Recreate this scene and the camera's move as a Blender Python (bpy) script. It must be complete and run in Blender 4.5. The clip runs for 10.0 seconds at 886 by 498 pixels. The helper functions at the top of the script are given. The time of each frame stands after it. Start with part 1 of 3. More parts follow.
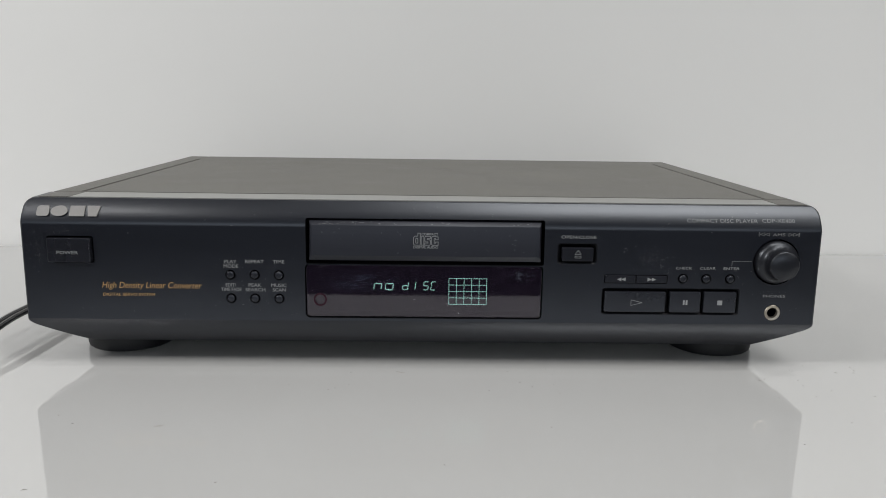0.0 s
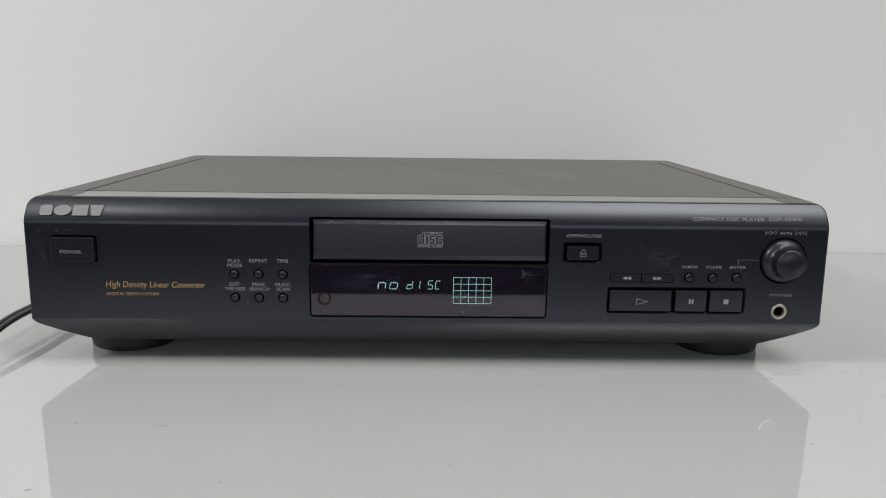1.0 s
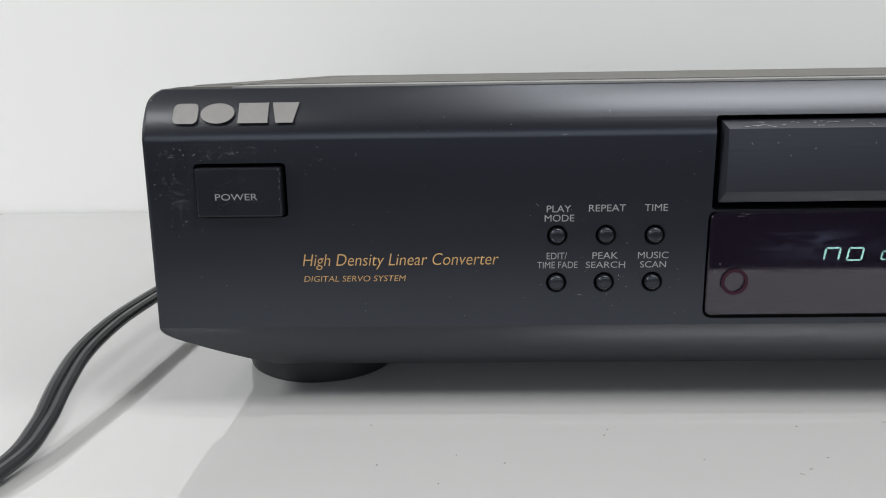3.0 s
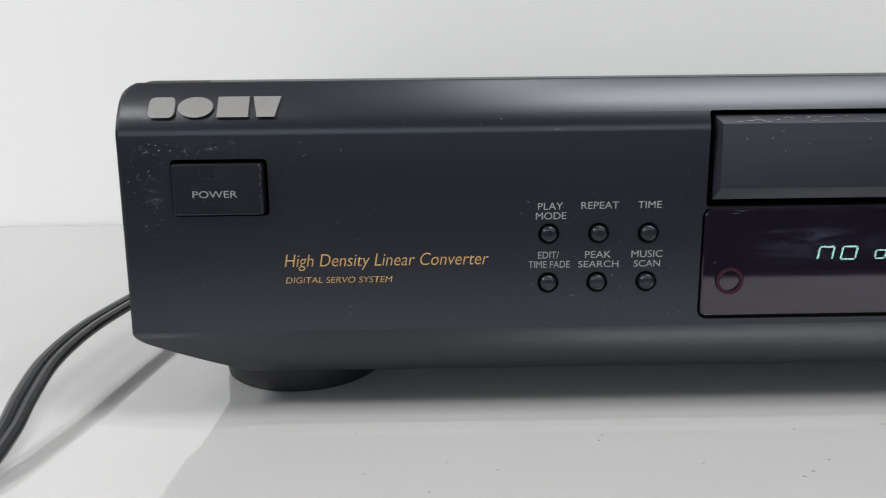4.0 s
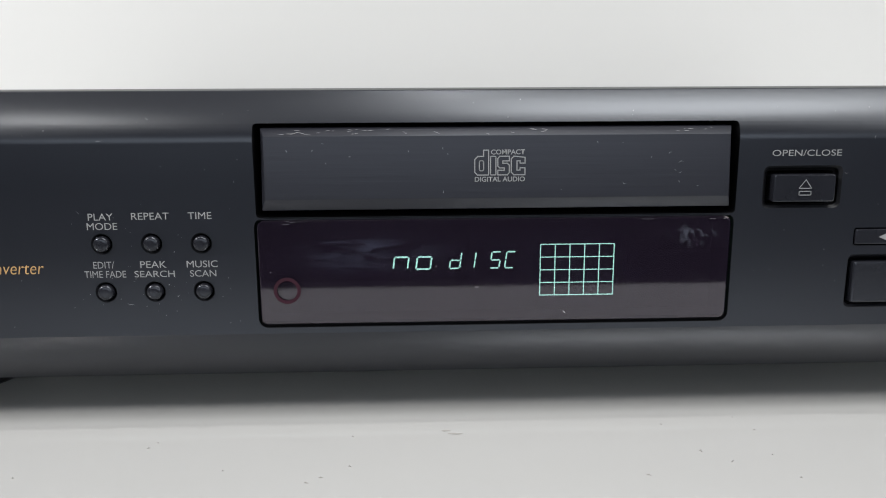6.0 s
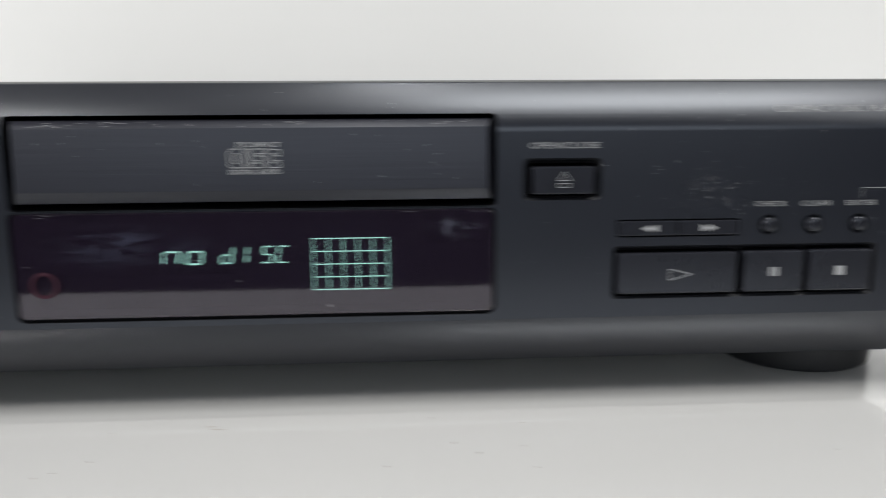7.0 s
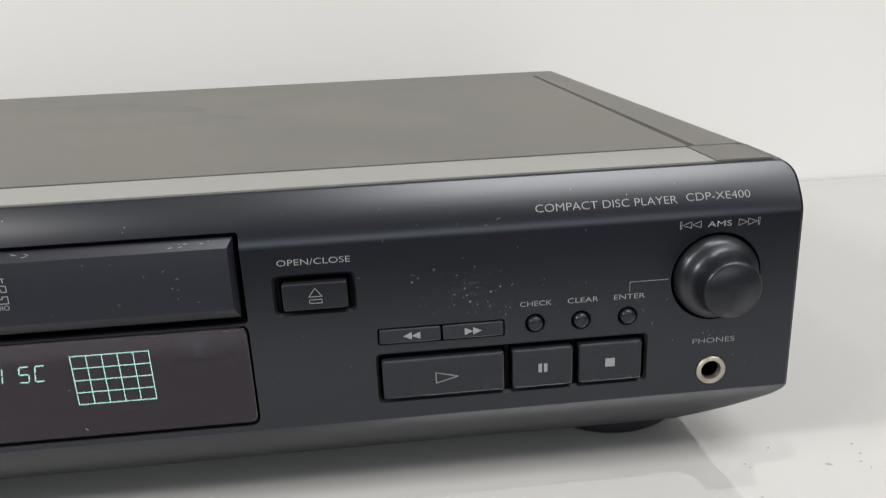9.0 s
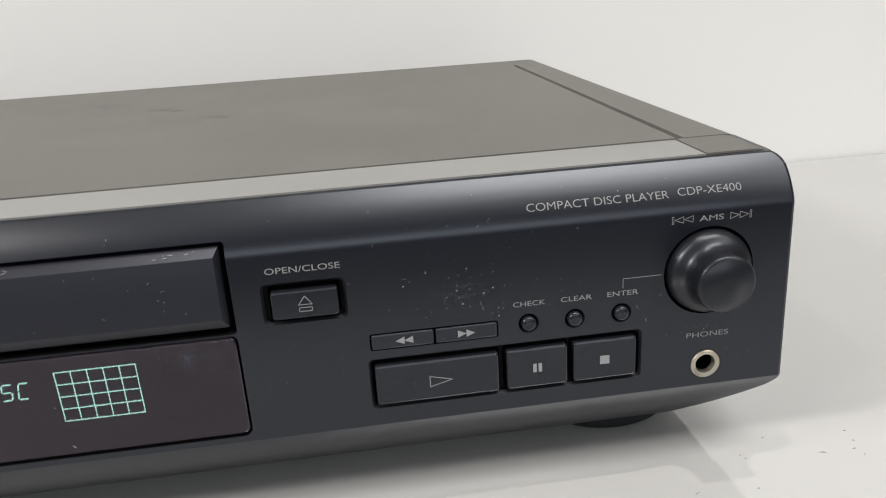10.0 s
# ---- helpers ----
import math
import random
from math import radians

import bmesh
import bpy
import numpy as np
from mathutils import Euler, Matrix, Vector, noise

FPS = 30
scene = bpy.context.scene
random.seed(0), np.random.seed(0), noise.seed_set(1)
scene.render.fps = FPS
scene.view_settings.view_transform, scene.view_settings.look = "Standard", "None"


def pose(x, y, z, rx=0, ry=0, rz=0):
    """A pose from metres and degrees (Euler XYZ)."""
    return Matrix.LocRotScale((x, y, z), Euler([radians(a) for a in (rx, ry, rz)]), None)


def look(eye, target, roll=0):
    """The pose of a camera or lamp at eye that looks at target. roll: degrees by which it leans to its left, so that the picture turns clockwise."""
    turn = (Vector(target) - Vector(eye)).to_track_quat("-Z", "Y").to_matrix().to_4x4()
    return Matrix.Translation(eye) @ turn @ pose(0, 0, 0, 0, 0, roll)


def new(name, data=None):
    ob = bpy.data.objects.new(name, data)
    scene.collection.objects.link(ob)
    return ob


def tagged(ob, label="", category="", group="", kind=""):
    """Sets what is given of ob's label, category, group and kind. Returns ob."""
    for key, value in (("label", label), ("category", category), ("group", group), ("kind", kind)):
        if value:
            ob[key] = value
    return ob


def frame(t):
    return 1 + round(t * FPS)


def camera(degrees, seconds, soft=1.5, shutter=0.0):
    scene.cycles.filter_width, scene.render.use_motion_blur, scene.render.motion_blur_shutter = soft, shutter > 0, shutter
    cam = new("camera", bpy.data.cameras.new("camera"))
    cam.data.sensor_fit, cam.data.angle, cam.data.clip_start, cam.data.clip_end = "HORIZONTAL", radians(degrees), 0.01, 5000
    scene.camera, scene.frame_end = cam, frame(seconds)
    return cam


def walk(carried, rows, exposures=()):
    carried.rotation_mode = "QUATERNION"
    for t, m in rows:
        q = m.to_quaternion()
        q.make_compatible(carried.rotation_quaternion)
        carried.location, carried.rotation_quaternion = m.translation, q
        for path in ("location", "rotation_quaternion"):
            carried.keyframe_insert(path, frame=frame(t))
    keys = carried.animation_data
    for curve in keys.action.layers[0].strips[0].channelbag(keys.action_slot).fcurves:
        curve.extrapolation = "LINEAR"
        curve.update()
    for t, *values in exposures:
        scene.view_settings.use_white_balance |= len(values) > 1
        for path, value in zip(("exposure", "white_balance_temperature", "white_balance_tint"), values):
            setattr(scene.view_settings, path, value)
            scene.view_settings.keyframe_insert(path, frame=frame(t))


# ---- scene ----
cam = camera(60.8, 10.0, soft=1.0, shutter=0.42)
PATH = [
    (0, 0.0011, -0.3947, 0.1475, -1.14, -11.50, 0.82),
    (0.5, 0.0008, -0.3954, 0.1453, -1.10, -11.32, 0.83),
    (1, 0.0004, -0.3928, 0.1470, -0.90, -11.57, 0.71),
    (1.5, -0.0045, -0.3870, 0.1416, -1.40, -11.37, 0.61),
    (1.7, -0.0190, -0.3649, 0.1319, -0.87, -11.37, 0.23),
    (2, -0.0686, -0.2985, 0.1152, -0.57, -11.54, 0.12),
    (2.2, -0.1040, -0.2476, 0.1069, -0.33, -11.59, -0.29),
    (2.5, -0.1249, -0.2108, 0.0965, 0.74, -11.98, -0.62),
    (2.7, -0.1285, -0.2026, 0.0976, 1.40, -13.74, -0.88),
    (3.8, -0.1323, -0.1924, 0.0885, 0.25, -12.20, -0.78),
    (4, -0.1343, -0.1911, 0.0889, -0.73, -11.97, -0.65),
    (4.5, -0.0954, -0.1912, 0.0860, -1.58, -11.02, -0.43),
    (4.7, -0.0562, -0.1926, 0.0870, -1.48, -11.45, -0.34),
    (5, -0.0269, -0.1922, 0.0891, -2.09, -12.36, -0.18),
    (5.2, -0.0239, -0.1932, 0.0877, -2.40, -11.71, -0.06),
    (6.3, -0.0219, -0.1976, 0.0911, -1.98, -11.41, -0.34),
    (6.5, -0.0205, -0.1964, 0.0920, -2.34, -11.64, -0.39),
    (6.8, 0.0007, -0.1974, 0.0876, -3.56, -10.92, -0.17),
    (7, 0.0365, -0.2006, 0.0838, -3.47, -10.42, -0.34),
    (7.2, 0.0628, -0.2017, 0.0831, -4.65, -10.23, -0.34),
    (7.5, 0.0799, -0.2031, 0.0869, -4.76, -11.35, -0.47),
    (8, 0.0838, -0.2078, 0.0892, -5.25, -11.44, -0.74),
    (8.3, 0.0901, -0.2036, 0.1042, -5.20, -13.18, -1.14),
    (8.5, 0.0960, -0.1927, 0.1236, -5.42, -14.55, -1.76),
    (9, 0.0991, -0.1846, 0.1368, -4.86, -18.40, -2.50),
    (9.5, 0.0993, -0.1828, 0.1371, -4.74, -19.75, -2.63),
    (10, 0.0971, -0.1799, 0.1400, -6.36, -19.56, -3.70),
]
walk(cam, [(t, pose(x, y, z, 90 + pitch, 0, yaw) @ pose(0, 0, 0, 0, 0, roll)) for t, x, y, z, yaw, pitch, roll in PATH],
     [(0, -0.02, 6420, 10), (1.5, -0.02, 6420, 10), (2.0, 0.08, 6360, 10), (2.5, 0.22, 6320, 10), (4.0, 0.33, 6320, 10), (4.5, 0.44, 6330, 10), (5.0, 0.53, 6350, 10), (7.0, 0.53, 6430, 10), (8.0, 0.46, 6520, 10.5), (8.5, 0.46, 6560, 10.5), (10, 0.46, 6620, 11)])

# ---- light ----
world = bpy.data.worlds.new("room_air")
world.use_nodes = True
world.node_tree.nodes["Background"].inputs[0].default_value = (0.9, 0.95, 1.0, 1)
world.node_tree.nodes["Background"].inputs[1].default_value = 0.05
scene.world = world


def area_lamp(name, eye, target, w, h, watts, colour):
    data = bpy.data.lights.new(name, "AREA")
    data.shape, data.size, data.size_y, data.energy, data.color = "RECTANGLE", w, h, watts, colour
    ob = new(name, data)
    ob.matrix_world = look(eye, target)
    return ob


area_lamp("ceiling_light", (0.66, -0.50, 1.66), (0.66, -0.499, 0.0), 1.08, 0.45, 18, (1.0, 0.985, 0.95))
# Three added fills with no opening behind them: they lift wall, table and panel.
area_lamp("fill_light", (1.45, -0.75, 1.05), (0.1, 0.25, 0.15), 0.8, 0.9, 6, (1.0, 0.98, 0.945))
area_lamp("fill_light", (-1.45, -0.60, 1.05), (-0.1, 0.25, 0.15), 0.20, 0.22, 16, (1.0, 0.985, 0.96))
area_lamp("fill_light", (0.0, -2.42, 0.62), (0.0, 0.0, 0.1), 3.1, 0.8, 13, (0.88, 0.94, 1.0))
area_lamp("lamp_light", (-0.85, -0.72, 1.45), (-0.15, 0.1, 0.05), 0.10, 0.10, 2.8, (1.0, 0.95, 0.88))
area_lamp("spot_light", (0.05, -0.057, 1.6), (0.05, -0.0569, 0.0), 0.012, 0.012, 4.0, (1.0, 0.98, 0.95))

# ---- materials ----


def material(name, colour, rough=0.5, metal=0.0, ior=1.5, vary=0.0, scale=60.0, bump=0.0, bscale=600.0, stretch=(1, 1, 1), emit=None, power=0.0, rvary=0.0):
    """A principled material with a little uneven colour, gloss and relief at real size."""
    m = bpy.data.materials.new(name)
    m.use_nodes = True
    n, l = m.node_tree.nodes, m.node_tree.links
    b = n["Principled BSDF"]
    b.inputs["Base Color"].default_value = (*colour, 1)
    b.inputs["Roughness"].default_value = rough
    b.inputs["Metallic"].default_value = metal
    b.inputs["IOR"].default_value = ior
    co = n.new("ShaderNodeTexCoord")
    mp = n.new("ShaderNodeMapping")
    mp.inputs["Scale"].default_value = stretch
    l.new(co.outputs["Object"], mp.inputs["Vector"])
    if vary or rvary:
        t = n.new("ShaderNodeTexNoise")
        t.inputs["Scale"].default_value, t.inputs["Detail"].default_value = scale, 5
        l.new(mp.outputs["Vector"], t.inputs["Vector"])
        if vary:
            mix = n.new("ShaderNodeMix")
            mix.data_type = "RGBA"
            mix.inputs["A"].default_value = (*[c * (1 - vary) for c in colour], 1)
            mix.inputs["B"].default_value = (*[min(1, c * (1 + vary)) for c in colour], 1)
            l.new(t.outputs["Fac"], mix.inputs["Factor"])
            l.new(mix.outputs["Result"], b.inputs["Base Color"])
        if rvary:
            r = n.new("ShaderNodeMapRange")
            r.inputs["From Min"].default_value, r.inputs["From Max"].default_value = 0.3, 0.7
            r.inputs["To Min"].default_value, r.inputs["To Max"].default_value = max(0, rough - rvary), rough + rvary
            l.new(t.outputs["Fac"], r.inputs["Value"])
            l.new(r.outputs["Result"], b.inputs["Roughness"])
    if bump:
        t2 = n.new("ShaderNodeTexNoise")
        t2.inputs["Scale"].default_value, t2.inputs["Detail"].default_value = bscale, 3
        l.new(mp.outputs["Vector"], t2.inputs["Vector"])
        bp = n.new("ShaderNodeBump")
        bp.inputs["Strength"].default_value, bp.inputs["Distance"].default_value = bump, 0.0002
        l.new(t2.outputs["Fac"], bp.inputs["Height"])
        l.new(bp.outputs["Normal"], b.inputs["Normal"])
    if emit:
        b.inputs["Emission Color"].default_value = (*emit, 1)
        b.inputs["Emission Strength"].default_value = power
    return m


def pane_material(name, tint, rough=0.05):
    """Thin tinted clear plastic: see-through, with a gloss that grows at grazing angles."""
    m = bpy.data.materials.new(name)
    m.use_nodes = True
    n, l = m.node_tree.nodes, m.node_tree.links
    n.remove(n["Principled BSDF"])
    clear, gloss, mix, fres = n.new("ShaderNodeBsdfTransparent"), n.new("ShaderNodeBsdfAnisotropic"), n.new("ShaderNodeMixShader"), n.new("ShaderNodeFresnel")
    clear.inputs["Color"].default_value = (*tint, 1)
    gloss.inputs["Roughness"].default_value = rough
    gloss.inputs["Color"].default_value = (1.0, 0.94, 0.95, 1)
    fres.inputs["IOR"].default_value = 1.56
    l.new(fres.outputs["Fac"], mix.inputs["Fac"])
    haze, both = n.new("ShaderNodeBsdfDiffuse"), n.new("ShaderNodeAddShader")
    haze.inputs["Color"].default_value = (0.0088, 0.0060, 0.0115, 1)
    l.new(clear.outputs["BSDF"], both.inputs[0])
    l.new(haze.outputs["BSDF"], both.inputs[1])
    l.new(both.outputs["Shader"], mix.inputs[1])
    l.new(gloss.outputs["BSDF"], mix.inputs[2])
    l.new(mix.outputs["Shader"], n["Material Output"].inputs["Surface"])
    return m


PANEL = material("black_satin_plastic", (0.0050, 0.0056, 0.0092), 0.31, ior=1.6, vary=0.2, scale=40, bump=0.05, bscale=700, stretch=(0.06, 1, 1), rvary=0.02)
# Satin grey, set paler than the panel, for the face along its top edge.
TOPSTRIP = material("top_strip_grey", (0.24, 0.24, 0.23), 0.34, vary=0.1, scale=30, bump=0.06, bscale=900)
COVER = material("black_crackle_paint", (0.140, 0.136, 0.125), 0.55, ior=1.33, vary=0.34, scale=20, bump=0.5, bscale=2600, rvary=0.08)
BUTTON = material("black_button_plastic", (0.0120, 0.0125, 0.0165), 0.24, vary=0.2, scale=80, bump=0.06, bscale=1500)
TRAY = material("black_brushed_tray_plastic", (0.0120, 0.0122, 0.0175), 0.42, vary=0.25, scale=40, bump=0.24, bscale=900, stretch=(0.03, 1, 1))
# Near-black that puts shade into pockets and gaps; plain black parts share it.
GAP = material("gap_shade_and_black_plastic", (0.003, 0.003, 0.004), 0.7, ior=1.2)
RECESS = material("dull_recess_plastic", (0.010, 0.0105, 0.013), 0.5, ior=1.3, vary=0.2, scale=90)
KNOB = material("black_knob_plastic", (0.0095, 0.0100, 0.0125), 0.33, ior=1.5, vary=0.2, scale=60)
RUBBER = material("black_rubber", (0.008, 0.0085, 0.010), 0.55, vary=0.2, scale=120)
PRINT = material("grey_print", (0.27, 0.275, 0.28), 0.6, vary=0.12, scale=900)
FAINT = material("faint_grey_print", (0.25, 0.255, 0.26), 0.6, vary=0.12, scale=900)
GOLD = material("gold_print", (0.52, 0.32, 0.13), 0.5, metal=0.15, vary=0.12, scale=900)
BADGE = material("silver_badge", (0.21, 0.205, 0.20), 0.5, metal=0.2, vary=0.1, scale=400)
NICKEL = material("worn_nickel", (0.48, 0.44, 0.37), 0.46, metal=1.0, vary=0.12, scale=300)
STEEL = material("dull_zinc_steel", (0.42, 0.43, 0.42), 0.45, metal=0.7, vary=0.12, scale=60, rvary=0.08)
GLOW = material("display_segment", (0.02, 0.03, 0.03), 0.5, emit=(0.40, 1.0, 0.66), power=17.0)
BACKING = material("display_backing", (0.025, 0.017, 0.031), 0.8, ior=1.12, vary=0.3, scale=70, stretch=(0.3, 1, 3))
SENSOR = material("dark_red_sensor", (0.030, 0.006, 0.014), 0.6, ior=1.3)
for m in (PANEL, TRAY, BUTTON, KNOB):
    m.node_tree.nodes["Principled BSDF"].inputs["Specular Tint"].default_value = (0.87, 0.92, 1.0, 1)
PANE = pane_material("tinted_display_pane", (0.21, 0.188, 0.215))
CORD = material("grey_black_cord_sheath", (0.030, 0.031, 0.034), 0.26, vary=0.2, scale=150, bump=0.1, bscale=900)
TABLE = material("white_gloss_laminate", (0.46, 0.46, 0.455), 0.03, ior=2.1, vary=0.03, scale=9, bump=0.006, bscale=14)
WALL = material("white_wall_board", (0.73, 0.726, 0.712), 0.5, vary=0.02, scale=5, bump=0.03, bscale=120)
DUST = material("pale_dust", (0.29, 0.29, 0.30), 0.9)
SCUFF = material("dull_grey_scuff", (0.09, 0.09, 0.10), 0.8)


def smear_material(name, colour, scale, stretch, turn, lo, hi, most):
    """A dull film that clings in streaks: clear where the film is thin, fading out to its rim."""
    m = bpy.data.materials.new(name)
    m.use_nodes = True
    n, l = m.node_tree.nodes, m.node_tree.links
    n.remove(n["Principled BSDF"])
    clear, film, mix = n.new("ShaderNodeBsdfTransparent"), n.new("ShaderNodeBsdfDiffuse"), n.new("ShaderNodeMixShader")
    film.inputs["Color"].default_value = (*colour, 1)
    co, mp, noise, band = n.new("ShaderNodeTexCoord"), n.new("ShaderNodeMapping"), n.new("ShaderNodeTexNoise"), n.new("ShaderNodeMapRange")
    mp.inputs["Rotation"].default_value, mp.inputs["Scale"].default_value = (0, turn, 0), stretch
    noise.inputs["Scale"].default_value, noise.inputs["Detail"].default_value, noise.inputs["Distortion"].default_value = scale, 4, 0.8
    band.inputs["From Min"].default_value, band.inputs["From Max"].default_value, band.inputs["To Max"].default_value = lo, hi, most
    rim, fade = n.new("ShaderNodeTexGradient"), n.new("ShaderNodeMath")
    rim.gradient_type, fade.operation = "QUADRATIC_SPHERE", "MULTIPLY"
    round_map = n.new("ShaderNodeMapping")
    round_map.inputs["Location"].default_value, round_map.inputs["Scale"].default_value = (-1, -1, 0), (2, 2, 0)
    l.new(co.outputs["Object"], mp.inputs["Vector"])
    l.new(mp.outputs["Vector"], noise.inputs["Vector"])
    l.new(noise.outputs["Fac"], band.inputs["Value"])
    l.new(co.outputs["UV"], round_map.inputs["Vector"])
    l.new(round_map.outputs["Vector"], rim.inputs["Vector"])
    l.new(band.outputs["Result"], fade.inputs[0])
    l.new(rim.outputs["Fac"], fade.inputs[1])
    l.new(fade.outputs["Value"], mix.inputs["Fac"])
    l.new(clear.outputs["BSDF"], mix.inputs[1])
    l.new(film.outputs["BSDF"], mix.inputs[2])
    l.new(mix.outputs["Shader"], n["Material Output"].inputs["Surface"])
    return m


HAZE = smear_material("wiping_haze", (0.10, 0.11, 0.17), 260, (0.35, 1, 1.6), 0.5, 0.42, 0.72, 0.55)
SMEAR = smear_material("finger_grease", (0.13, 0.14, 0.18), 420, (1, 1, 1), 0.3, 0.50, 0.60, 0.75)
RUBBED = smear_material("rubbed_dust", (0.16, 0.16, 0.17), 520, (0.6, 1, 1), 0.4, 0.54, 0.70, 0.55)
STAIN = material("cover_stain", (0.092, 0.089, 0.082), 0.46, vary=0.2, scale=300, bump=0.5, bscale=2600)
GRIME = material("dark_grime", (0.31, 0.30, 0.285), 0.8)
ROOM = material("dark_room_paint", (0.050, 0.055, 0.068), 0.8, vary=0.2, scale=2)
CEIL = material("ceiling_paint", (0.35, 0.35, 0.35), 0.9, vary=0.05, scale=2)
CARPET = material("dark_carpet", (0.03, 0.03, 0.035), 0.95, vary=0.3, scale=30)

# ---- mesh helpers ----


def mesh_from(bm, name, mats, sharp=35):
    me = bpy.data.meshes.new(name)
    bm.normal_update()
    bm.to_mesh(me)
    bm.free()
    for m in mats if isinstance(mats, (list, tuple)) else [mats]:
        me.materials.append(m)
    me.shade_smooth()
    me.set_sharp_from_angle(angle=radians(sharp))
    return me


def part(name, bm, mat, parent=None, label="", sharp=35):
    ob = new(name, mesh_from(bm, name, mat, sharp))
    if parent:
        ob.parent = parent
        ob.matrix_parent_inverse = parent.matrix_world.inverted()
    return tagged(ob, label)


def box(x0, x1, y0, y1, z0, z1, bevel=0.0, seg=2, bm=None):
    bm = bm or bmesh.new()
    v = bmesh.ops.create_cube(bm, size=1)["verts"]
    bmesh.ops.scale(bm, vec=(x1 - x0, y1 - y0, z1 - z0), verts=v)
    bmesh.ops.translate(bm, vec=((x0 + x1) / 2, (y0 + y1) / 2, (z0 + z1) / 2), verts=v)
    if bevel:
        e = list({e for q in v for e in q.link_edges})
        bmesh.ops.bevel(bm, geom=e, offset=bevel, segments=seg, profile=0.6, affect="EDGES")
    return bm


def rounded(x0, x1, z0, z1, r, steps=5):
    """Outline of a rounded rectangle in x and z, counter-clockwise."""
    pts = []
    for cx, cz, a0 in ((x1 - r, z1 - r, 0), (x0 + r, z1 - r, 90), (x0 + r, z0 + r, 180), (x1 - r, z0 + r, 270)):
        for k in range(steps + 1):
            a = radians(a0 + 90 * k / steps)
            pts.append((cx + r * math.cos(a), cz + r * math.sin(a)))
    return pts


def prism(outline, y0, y1, edge=0.0, bm=None, rows=None):
    """A block with an outline in x and z between y0 (front) and y1 (back), its front edge rounded off by edge."""
    bm = bm or bmesh.new()
    cx, cz = sum(p[0] for p in outline) / len(outline), sum(p[1] for p in outline) / len(outline)
    hx, hz = max(abs(p[0] - cx) for p in outline), max(abs(p[1] - cz) for p in outline)
    stages = rows or ([(y0, edge), (y0 + edge * 0.3, edge * 0.3), (y0 + edge, 0), (y1, 0)] if edge else [(y0, 0), (y1, 0)])
    rings = []
    for y, inset in stages:
        rings.append([bm.verts.new((cx + (x - cx) * (1 - inset / hx), y, cz + (z - cz) * (1 - inset / hz))) for x, z in outline])
    n = len(outline)
    for a, b in zip(rings, rings[1:]):
        for k in range(n):
            bm.faces.new((a[k], b[k], b[(k + 1) % n], a[(k + 1) % n]))
    bm.faces.new(list(reversed(rings[0])))
    bm.faces.new(rings[-1])
    bmesh.ops.recalc_face_normals(bm, faces=bm.faces)
    return bm


def lathe(profile, cx, cz, seg=48, cap_first=True, cap_last=True):
    """A turned shape round an axis along y: profile rows are (radius, y)."""
    bm = bmesh.new()
    rings = [[bm.verts.new((cx + r * math.cos(2 * math.pi * k / seg), y, cz + r * math.sin(2 * math.pi * k / seg))) for k in range(seg)] for r, y in profile]
    for a, b in zip(rings, rings[1:]):
        for k in range(seg):
            bm.faces.new((a[k], a[(k + 1) % seg], b[(k + 1) % seg], b[k]))
    if cap_first:
        bm.faces.new(rings[0])
    if cap_last:
        bm.faces.new(list(reversed(rings[-1])))
    bmesh.ops.recalc_face_normals(bm, faces=bm.faces)
    return bm


def disc_outline(cx, cz, r, seg=32):
    return [(cx + r * math.cos(2 * math.pi * k / seg), cz + r * math.sin(2 * math.pi * k / seg)) for k in range(seg)]


def tube(points, radius, seg=10, steps=8):
    """A round cord along a smooth line through points."""
    P = [Vector(p) for p in points]
    line = []
    for i in range(len(P) - 1):
        p0, p1, p2, p3 = P[max(i - 1, 0)], P[i], P[i + 1], P[min(i + 2, len(P) - 1)]
        for k in range(steps):
            t = k / steps
            line.append(0.5 * (2 * p1 + (p2 - p0) * t + (2 * p0 - 5 * p1 + 4 * p2 - p3) * t * t + (3 * p1 - p0 - 3 * p2 + p3) * t ** 3))
    line.append(P[-1])
    bm = bmesh.new()
    rings = []
    for i, p in enumerate(line):
        d = (line[min(i + 1, len(line) - 1)] - line[max(i - 1, 0)]).normalized()
        s = d.cross(Vector((0, 0, 1))).normalized()
        u = s.cross(d)
        rings.append([bm.verts.new(p + radius * (s * math.cos(2 * math.pi * k / seg) + u * math.sin(2 * math.pi * k / seg))) for k in range(seg)])
    for a, b in zip(rings, rings[1:]):
        for k in range(seg):
            bm.faces.new((a[k], a[(k + 1) % seg], b[(k + 1) % seg], b[k]))
    bm.faces.new(rings[0])
    bm.faces.new(list(reversed(rings[-1])))
    bmesh.ops.recalc_face_normals(bm, faces=bm.faces)
    return bm


def strokes(lines, width, y, slant=0.0, z0=0.0, closed=False):
    """Flat printed strokes: each line is a list of (x, z); facing -y."""
    bm = bmesh.new()
    for pts in lines:
        for (xa, za), (xb, zb) in zip(pts, pts[1:]):
            d = Vector((xb - xa, zb - za))
            if d.length < 1e-7:
                continue
            d.normalize()
            n = Vector((-d.y, d.x)) * width / 2
            e = d * width / 2
            q = [(xa - e.x + n.x, za - e.y + n.y), (xa - e.x - n.x, za - e.y - n.y), (xb + e.x - n.x, zb + e.y - n.y), (xb + e.x + n.x, zb + e.y + n.y)]
            bm.faces.new([bm.verts.new((x + slant * (z - z0), y, z)) for x, z in q])
    return bm


def shape(outlines, y):
    """Flat printed filled shapes facing -y; outlines run counter-clockwise in x and z."""
    bm = bmesh.new()
    for o in outlines:
        bm.faces.new([bm.verts.new((x, y, z)) for x, z in o])
    return bm


